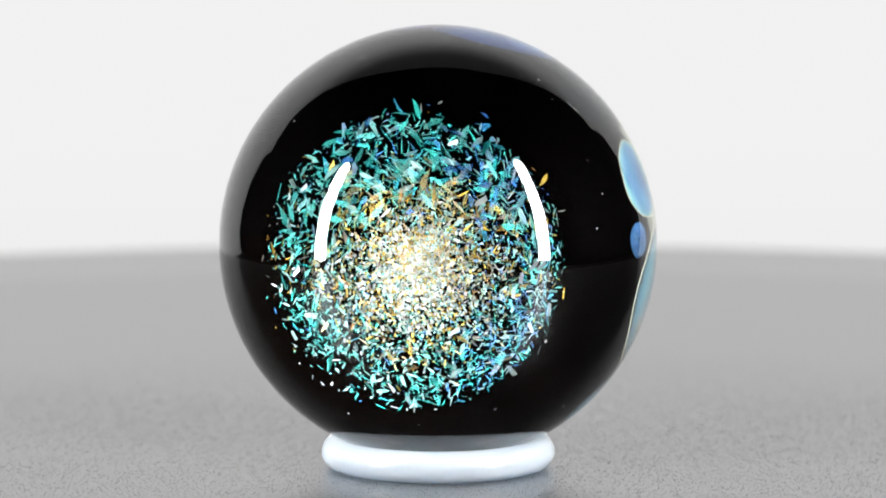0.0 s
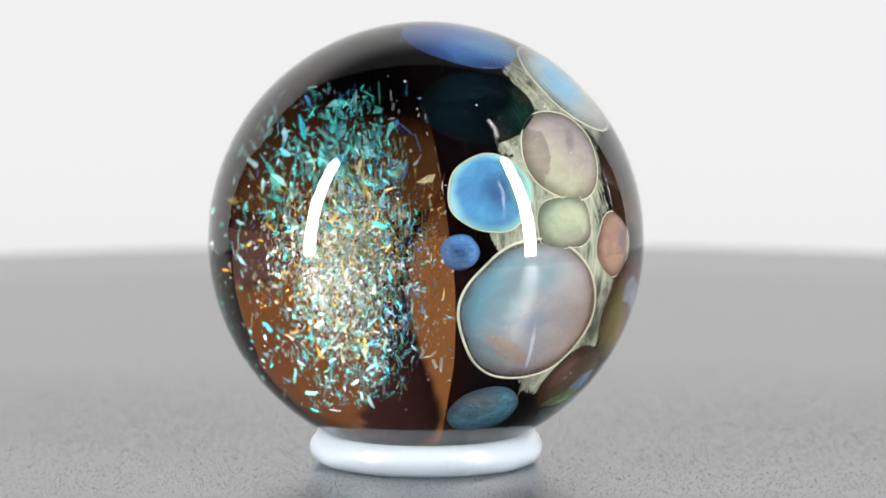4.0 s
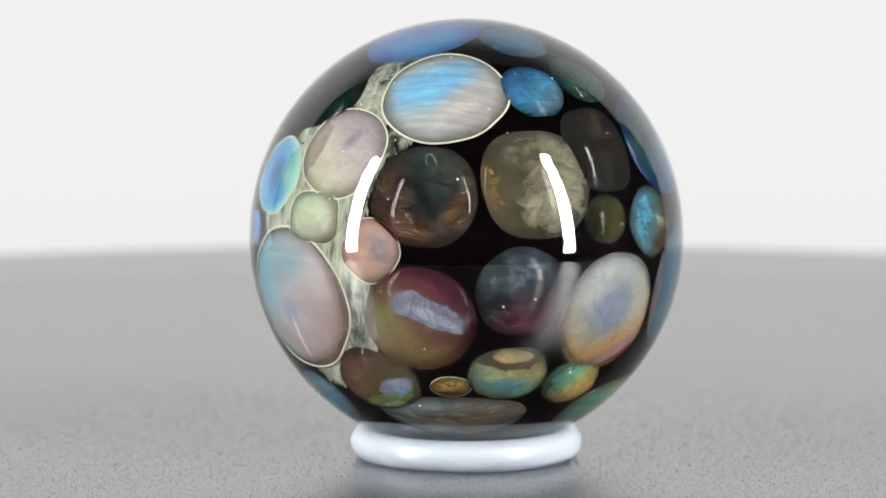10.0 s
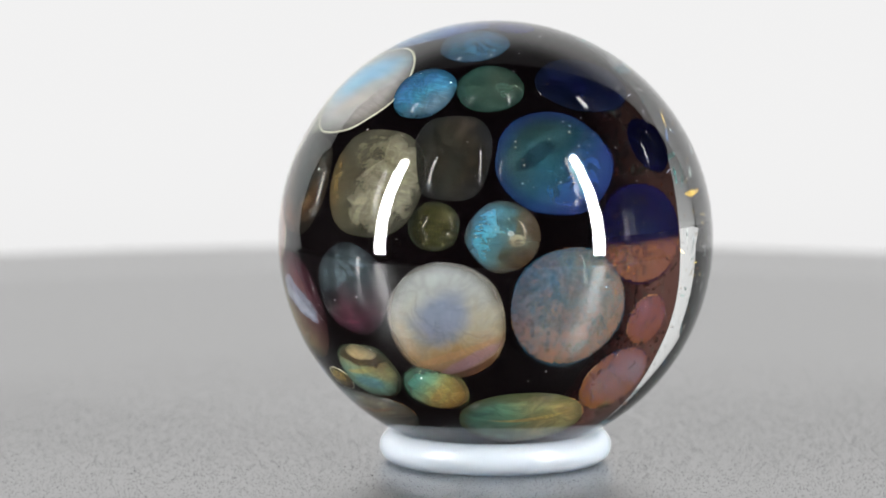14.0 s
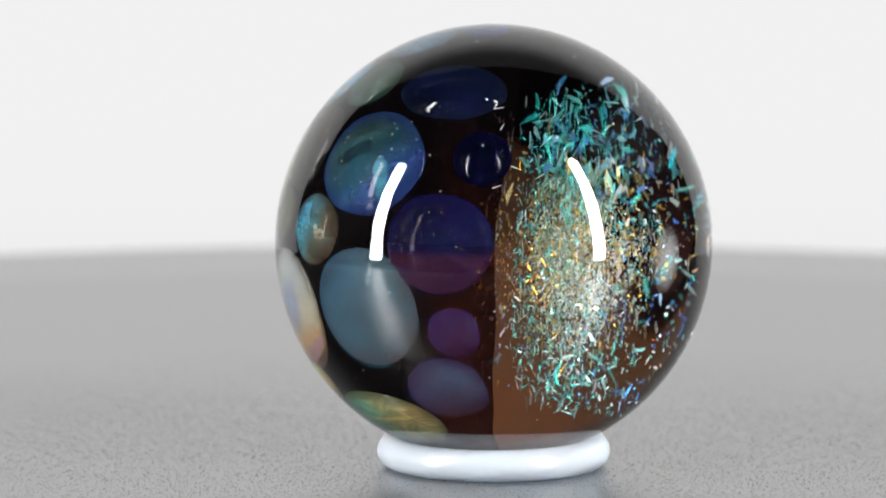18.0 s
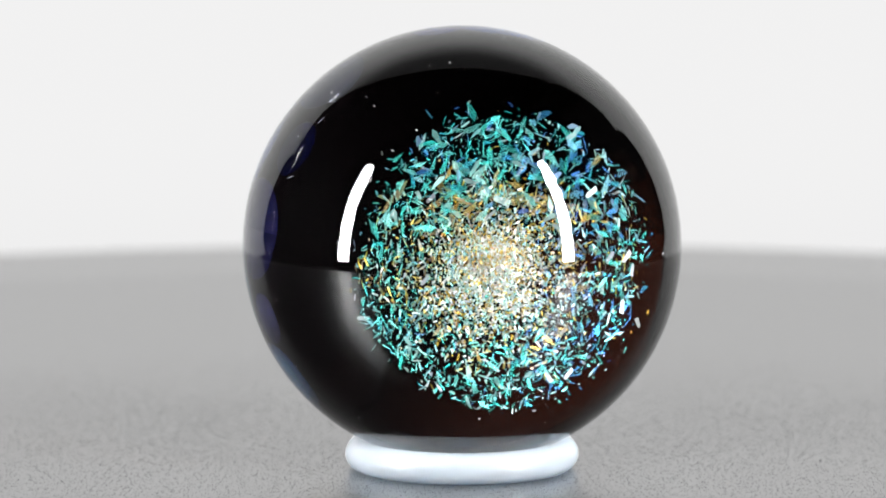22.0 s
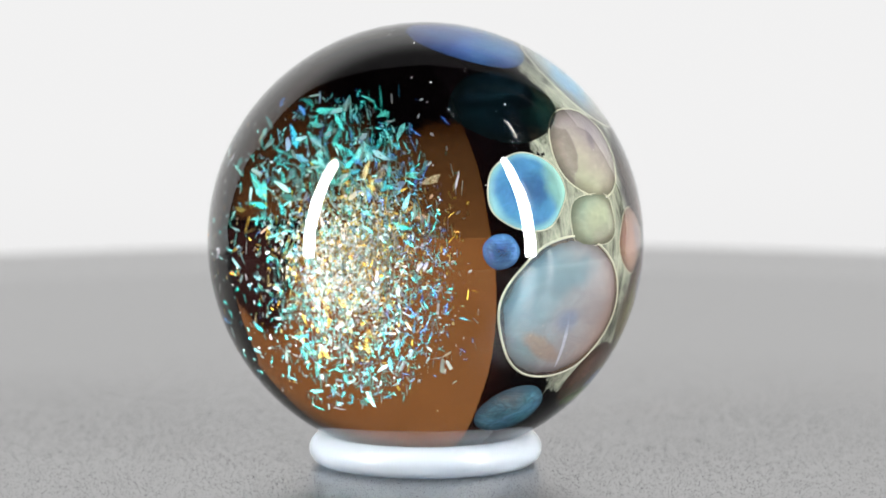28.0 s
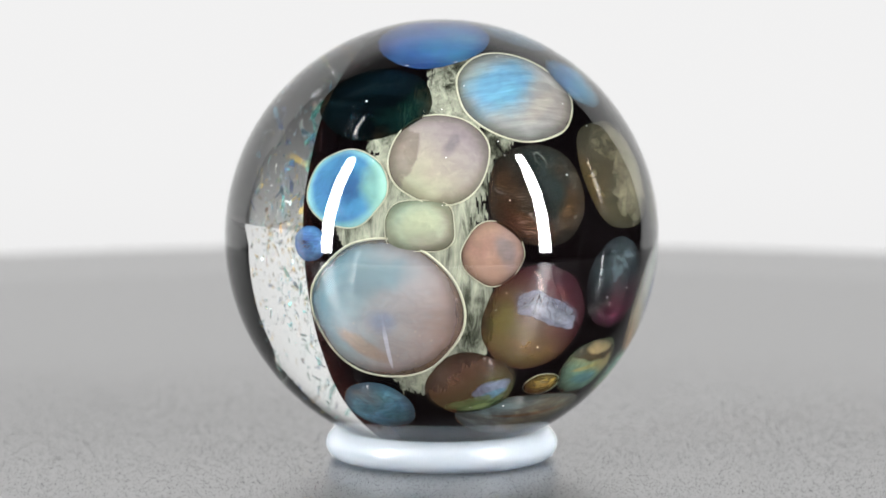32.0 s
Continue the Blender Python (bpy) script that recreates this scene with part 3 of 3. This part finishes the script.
stone(110.5, 51.2, 8.8, 8.7, ["1c3832", "2a4c42", "3c564a", "4a4a34"], "small dark green stone", rim="0e1a17", clear=0.08, vein=0.5, value=0.62)
stone(99.8, 29.2, 10.7, 12.4, ["242a30", "36362e", "443c30", "2c343a"], "dark grey streaked stone", value=0.52, square=2.5, fibre=0.5, fibre_turn=60, rim="121212", clear=0.1, shards=0.25,
      marble_=0.5)
stone(131.4, 27.5, 16.4, 14.8, ["2c4c4c", "164858", "16487c", "1c3c84"], "large deep blue opal stone with folded edges", turn=-40, drift=0.85, fibre=0.12, sparkle=0.25, rim="0a1430", clear=0.12,
      value=0.6, shards=0.45, vein=0.45, marble_=0.4, hue=0.05, patches=[(-0.35, 0.1, 0.35, 0.14, 35, "0e2430", 0.6), (0.35, -0.3, 0.12, 0.4, 15, "3c8ca0", 0.5)])
stone(96.2, 9.9, 7.1, 6.8, ["202820", "403e20", "565430"], "small dark olive stone", fibre=0.6, fibre_turn=80, rim="121410", clear=0.12, value=0.58, scratch=0.1)
stone(115.0, 7.5, 9.9, 9.4, ["3090b4", "4a9cb0", "6c7460", "5c4c38"], "small blue and gold stone", value=0.75, square=1.9, turn=-15, drift=1.0, sparkle=0.25, rim="2a241c", clear=0.3, mottle=0.25, shards=0.4,
      patches=[(0.35, -0.1, 0.2, 0.16, 0, "a89c7c", 0.6), (0.2, 0.1, 0.08, 0.07, 0, "d8d8d0", 0.8)])
stone(133.7, -12.0, 16.5, 16.7, ["1c8cb0", "2c98b8", "4098b0", "5c98a8"], "large teal and pink opal stone", rim_amount=0.6, turn=-15, drift=0.7, fibre=0.08, vein=0.5, rim="243444",
      warm="f6cca8", clear=0.66, value=0.72, mottle=0.10, marble_=0.2, facet=0.25)
stone(156.5, 6.8, 14.9, 13.3, ["0a1450", "101c68", "162478", "2c2c74"], "violet opal stone", value=0.42, turn=20, sparkle=0.4, rim="0c0c34", warm="f2ccac", clear=0.62, mottle=0.3, marble_=0.4)
stone(160.1, -17.3, 7.1, 7.2, ["10186c", "202880", "3c4084"], "small violet pink stone", value=0.6, rim="121038", warm="f2c4a4", clear=0.58, mottle=0.2)
stone(155.9, -35.8, 11.0, 10.7, ["1c4484", "245890", "347098"], "blue opal stone glowing amber against the light", value=0.75, rim="101c38", warm="f4c480", clear=0.58)
stone(153.5, 51.3, 14.5, 10.1, ["060c2a", "0b1844", "14285c"], "navy blue stone", value=0.3, rim="050812", clear=0.05, sparkle=0.15)
stone(167.7, 29.9, 7.6, 7.8, ["020420", "040834", "080c40"], "very dark navy stone", value=0.25, rim="020210", clear=0.03)
stone(96.0, 70.5, 9.2, 9.6, ["1c4460", "28546c", "3c5868"], "slate blue stone near the top", rim="12202c", clear=0.15)
stone(152.1, 83.7, 6.0, 6.4, ["0e1448", "14205c", "202c6c"], "small dark blue stone at the top", rim="080c2c", clear=0.3)


def filler():
    """Milky cream glass between some of the stones, with ragged ends."""
    spine = [(18.4, 60), (18.4, 43), (14, 28), (9, 10), (17.4, 3.3), (22.9, -6.9), (21.6, -21.3), (8, -33)]
    arms = [((14, 28), (34, 34), 4.0), ((9, 10), (350, 8), 4.0), ((14, 28), (356, 33), 4.0), ((0, 9), (358, 26), 4.0), ((18.4, 45), (31, 64), 3.5)]
    lines = [(a, b, wd) for a, b, wd in zip(spine, spine[1:], (5, 10, 15, 10, 6.5, 6.5, 6.5))] + arms
    bm = bmesh.new()
    made = {}
    step = 0.35

    def inside(az, lat):
        best = 9.0
        for (a0, l0), (a1, l1), wd in lines:
            ax, bx = ((a0 + 180) % 360 - 180), ((a1 + 180) % 360 - 180)
            cx = ((az + 180) % 360 - 180)
            k = math.cos(radians(lat))
            vx, vy, px, py = (bx - ax) * k, l1 - l0, (cx - ax) * k, lat - l0
            s = max(0.0, min(1.0, (vx * px + vy * py) / (vx * vx + vy * vy)))
            best = min(best, math.hypot(px - s * vx, py - s * vy) / wd)
        return best + 0.3 * noise.noise((az * 0.3, lat * 0.2, 0)) + 0.35 * noise.noise((az * 1.9, lat * 0.22, 3)) < 1.0

    def vert(i, j):
        if (i, j) not in made:
            made[i, j] = bm.verts.new(direction(i * step, j * step) * SHELL * 1.0012)
        return made[i, j]

    for i in range(int(-35 / step), int(60 / step)):
        for j in range(int(-42 / step), int(72 / step)):
            if inside((i + 0.5) * step, (j + 0.5) * step):
                bm.faces.new((vert(i, j), vert(i + 1, j), vert(i + 1, j + 1), vert(i, j + 1)))
    part("filler", bm, CREAM, marble, "milky cream glass between the stones")


filler()
backing()

# ---- flakes floating behind the window ----
TEALS = ["30d8cc", "60ece0", "20b8b8", "98f4ec", "44e0d8", "e0fcfa", "34c4dc"]
GOLDS = ["e8b030", "f4d060", "f0ece8", "d89020", "f8e8b0", "e0c050", "f0cc60"]
WHITES = ["f4f6f8", "d8f8f4", "fcfcfc", "c4ece8", "ece8f4"]
BLUES = ["3c80e0", "58a8f0", "4c8cf4", "48c4dc", "b8d8fa"]
FOILS = {"t": flake_material("teal_foil", TEALS), "g": flake_material("gold_foil", GOLDS, 0.36, solid=0.40), "b": flake_material("blue_foil", BLUES),
         "w": flake_material("white_foil", WHITES, solid=0.42)}
SINGLE_FOILS = {"t": flake_material("teal_foil_shard", TEALS, single=True), "g": flake_material("gold_foil_shard", GOLDS, single=True),
                "b": flake_material("blue_foil_shard", BLUES, single=True), "w": flake_material("white_foil_shard", WHITES, single=True)}
LAYERS = (0.00, 0.08, 0.15, 0.15, 0.21, 0.21, 0.27, 0.27, 0.33, 0.40, 0.47, 0.54)
FLAKE_FACES = [(0, 1, 2, 3, 4), (9, 8, 7, 6, 5)] + [(i, i + 5, (i + 1) % 5 + 5, (i + 1) % 5) for i in range(5)]
rng = random.Random(7)


def flake_verts(centre, normal, length, width, thick, turn):
    t = normal.orthogonal().normalized()
    t.rotate(Matrix.Rotation(turn, 3, normal))
    b = normal.cross(t)
    q = [(x + rng.uniform(-0.45, 0.45), y + rng.uniform(-0.5, 0.5)) for x, y in ((-1, -0.6), (0.2, -1), (1, -0.3), (0.7, 0.8), (-0.6, 1))]
    ring_ = [centre + t * (x * length / 2) + b * (y * width / 2) for x, y in q]
    return ring_ + [v - normal * thick for v in ring_]


def flakes():
    groups = {"t": [], "g": [], "b": [], "w": []}
    singles = 0
    unit = {}
    for key, mat in SINGLE_FOILS.items():
        bm = bmesh.new()
        bv = [bm.verts.new(v) for v in flake_verts(Vector((0, 0, 0)), Vector((0, 0, 1)), 1.0, 0.36, 0.04, 0.0)]
        for f in FLAKE_FACES:
            bm.faces.new([bv[i] for i in f])
        unit[key] = bpy.data.meshes.new("flake")
        bm.to_mesh(unit[key])
        bm.free()
        unit[key].materials.append(mat)
    for i in range(11500):
        layer = rng.choice(LAYERS)                  # foil sheets stacked one behind the other in the clear glass
        along = layer + rng.gauss(0, 0.006)
        reach = 0.72 * (0.667 + 0.333 * along)
        a = rng.random() * 2 * math.pi
        off = abs(rng.gauss(0, 0.17)) if rng.random() < 0.38 else reach * rng.random() ** 0.62
        off = min(off, reach) * rng.uniform(0.94, 1.0)
        along -= 0.05 * off * off
        x, y = off * math.cos(a), off * math.sin(a)
        deep = layer < 0.1 or layer > 0.42         # the outermost sheets are sparse
        if rng.random() < (0.68 if deep else 0.0):
            continue
        if rng.random() < (0.35 if y > 0.2 else 0.2 if y > 0.05 else 0.0):
            continue
        c = (AXIS * along + (x + 0.01) * SIDE + (y + 0.01) * RISE) * S
        core = math.hypot(x, y + 0.07) < 0.25       # fine crumbs in the middle, longer shards outside
        l = S * (rng.uniform(0.007, 0.022) if core else 0.008 + 0.042 * rng.random() ** 2.0 * (1.5 if y > 0.1 else 1.0))
        w = min(0.55 * l, S * rng.uniform(0.003, 0.009))
        steep = rng.random() < (0.26 if abs(y) < 0.16 else 0.04)
        if steep:                                   # crumpled crumbs that flash from beside the window
            psi = radians(rng.choice((-1, 1)) * rng.uniform(40, 85))
            l, w = 0.75 * l, 0.8 * w
        else:                                       # lies nearly flat, follows the layer's curve
            psi = radians(rng.choice((-1, 1)) * rng.gauss(20, 11))
        lift = rng.gauss(0.06 if y < 0.1 else 0.0, 0.06)
        n = (AXIS * math.cos(psi) + SIDE * math.sin(psi) + RISE * lift).normalized()
        warm = 1.25 - math.hypot(x, y + 0.05) * 3.2
        if steep:
            g = rng.choice("gggggwt" if abs(y) < 0.3 else "bwwgt")
        elif deep and rng.random() < 0.85:
            g = rng.choice("gggwwb" if abs(y) < 0.22 else "wwwbbg")
        elif rng.random() < warm:
            g = "w" if rng.random() < 0.75 - 2.4 * math.hypot(x, y + 0.06) else "g"
        elif y < 0 and rng.random() < 0.06:
            g = "w"
        elif x > 0.12 and rng.random() < 0.32 or y > 0.3 and rng.random() < 0.08:
            g = "b"
        else:
            g = "t"
        if l > 0.044 * S and singles < 240:
            singles += 1
            ob = new("flake", unit[g])
            ob.parent = marble
            ob.matrix_basis = Matrix.Translation(c) @ n.to_track_quat("Z", "Y").to_matrix().to_4x4() @ pose(0, 0, 0, 0, 0, rng.uniform(0, 360)) @ Matrix.Scale(l, 4)
            continue
        groups[g].append(flake_verts(c, n, l, w, S * 0.0012, rng.random() * 6.28))
    for i in range(1700):                           # fine bright crumbs in the middle of the front sheets
        along = rng.choice((0.21, 0.27, 0.33)) + rng.gauss(0, 0.006)
        x, y = rng.gauss(-0.01, 0.12), rng.gauss(-0.09, 0.11)
        psi = radians(rng.choice((-1, 1)) * rng.gauss(20, 13))
        n = (AXIS * math.cos(psi) + SIDE * math.sin(psi) + RISE * rng.gauss(0.08, 0.12)).normalized()
        c = (AXIS * along + x * SIDE + y * RISE) * S
        groups[rng.choice("wwwwtg")].append(flake_verts(c, n, S * rng.uniform(0.008, 0.018), S * rng.uniform(0.004, 0.009), S * 0.0012, rng.random() * 6.28))
    for key, mat in FOILS.items():
        bm = bmesh.new()
        for vs in groups[key]:
            bv = [bm.verts.new(v) for v in vs]
            for f in FLAKE_FACES:
                bm.faces.new([bv[i] for i in f])
        ob = part("flakes", bm, mat, marble, {"t": "teal glittering foil flakes", "g": "gold glittering foil flakes", "w": "white glittering foil flakes",
                                              "b": "blue glittering foil flakes"}[key], smooth=False)
        tagged(ob, kind="stuff")


def bubbles():
    """Tiny trapped bubbles and dust in the clear glass."""
    bm = bmesh.new()
    for i in range(100):
        d = Vector((rng.gauss(0, 1), rng.gauss(0, 1), rng.gauss(0.35, 1))).normalized()
        bmesh.ops.create_icosphere(bm, subdivisions=1, radius=S * rng.choice((0.002, 0.002, 0.0025, 0.003, 0.0045)),
                                   matrix=Matrix.Translation(d * S * rng.uniform(0.975, 0.992)))
    tagged(part("bubbles", bm, principled("bright_dust", (0.7, 0.7, 0.72, 1), 0.2), marble, "tiny bright bubbles"), kind="stuff")


def engraving():
    """A faint scratched mark, too small to read, as plain strokes."""
    faint = principled("scratched_glass", (0.16, 0.16, 0.19, 1), 0.6)
    for az, lat, long, tilt in ((172, 22, 2.4, 20), (173, 28, 2.0, 70), (172, 33, 2.6, 15), (174, 39, 2.0, 60), (173, 45, 2.6, 10), (174, 51, 2.2, 75)):
        d = direction(az, lat)
        e_ = Vector((-math.sin(radians(az)), math.cos(radians(az)), 0))
        basis = Matrix((e_, d.cross(e_), d)).transposed().to_4x4()
        part("mark", box((radians(long) * S, 0.00007, 0.00002)), faint, marble, "faint engraved stroke", False,
             Matrix.Translation(d * S * 0.962) @ basis @ pose(0, 0, 0, 0, 0, tilt))


bubbles()
engraving()
flakes()


def motions():
    """The platter turns once in about 25 seconds and carries ring and marble."""
    times = [0.5 * i for i in range(int(SECONDS * 2) + 1)]
    for thing, r, z in ((turntable, 0.0, 0.0), (ring, ORBIT, RING_Z), (marble, ORBIT, MARBLE_Z)):
        rows = []
        for t in times:
            a = radians(ORBIT_AT - SPIN * t)
            rows.append((t, pose(r * math.cos(a), r * math.sin(a), z, 0, 0, -SPIN * t)))
        walk(thing, rows)


motions()
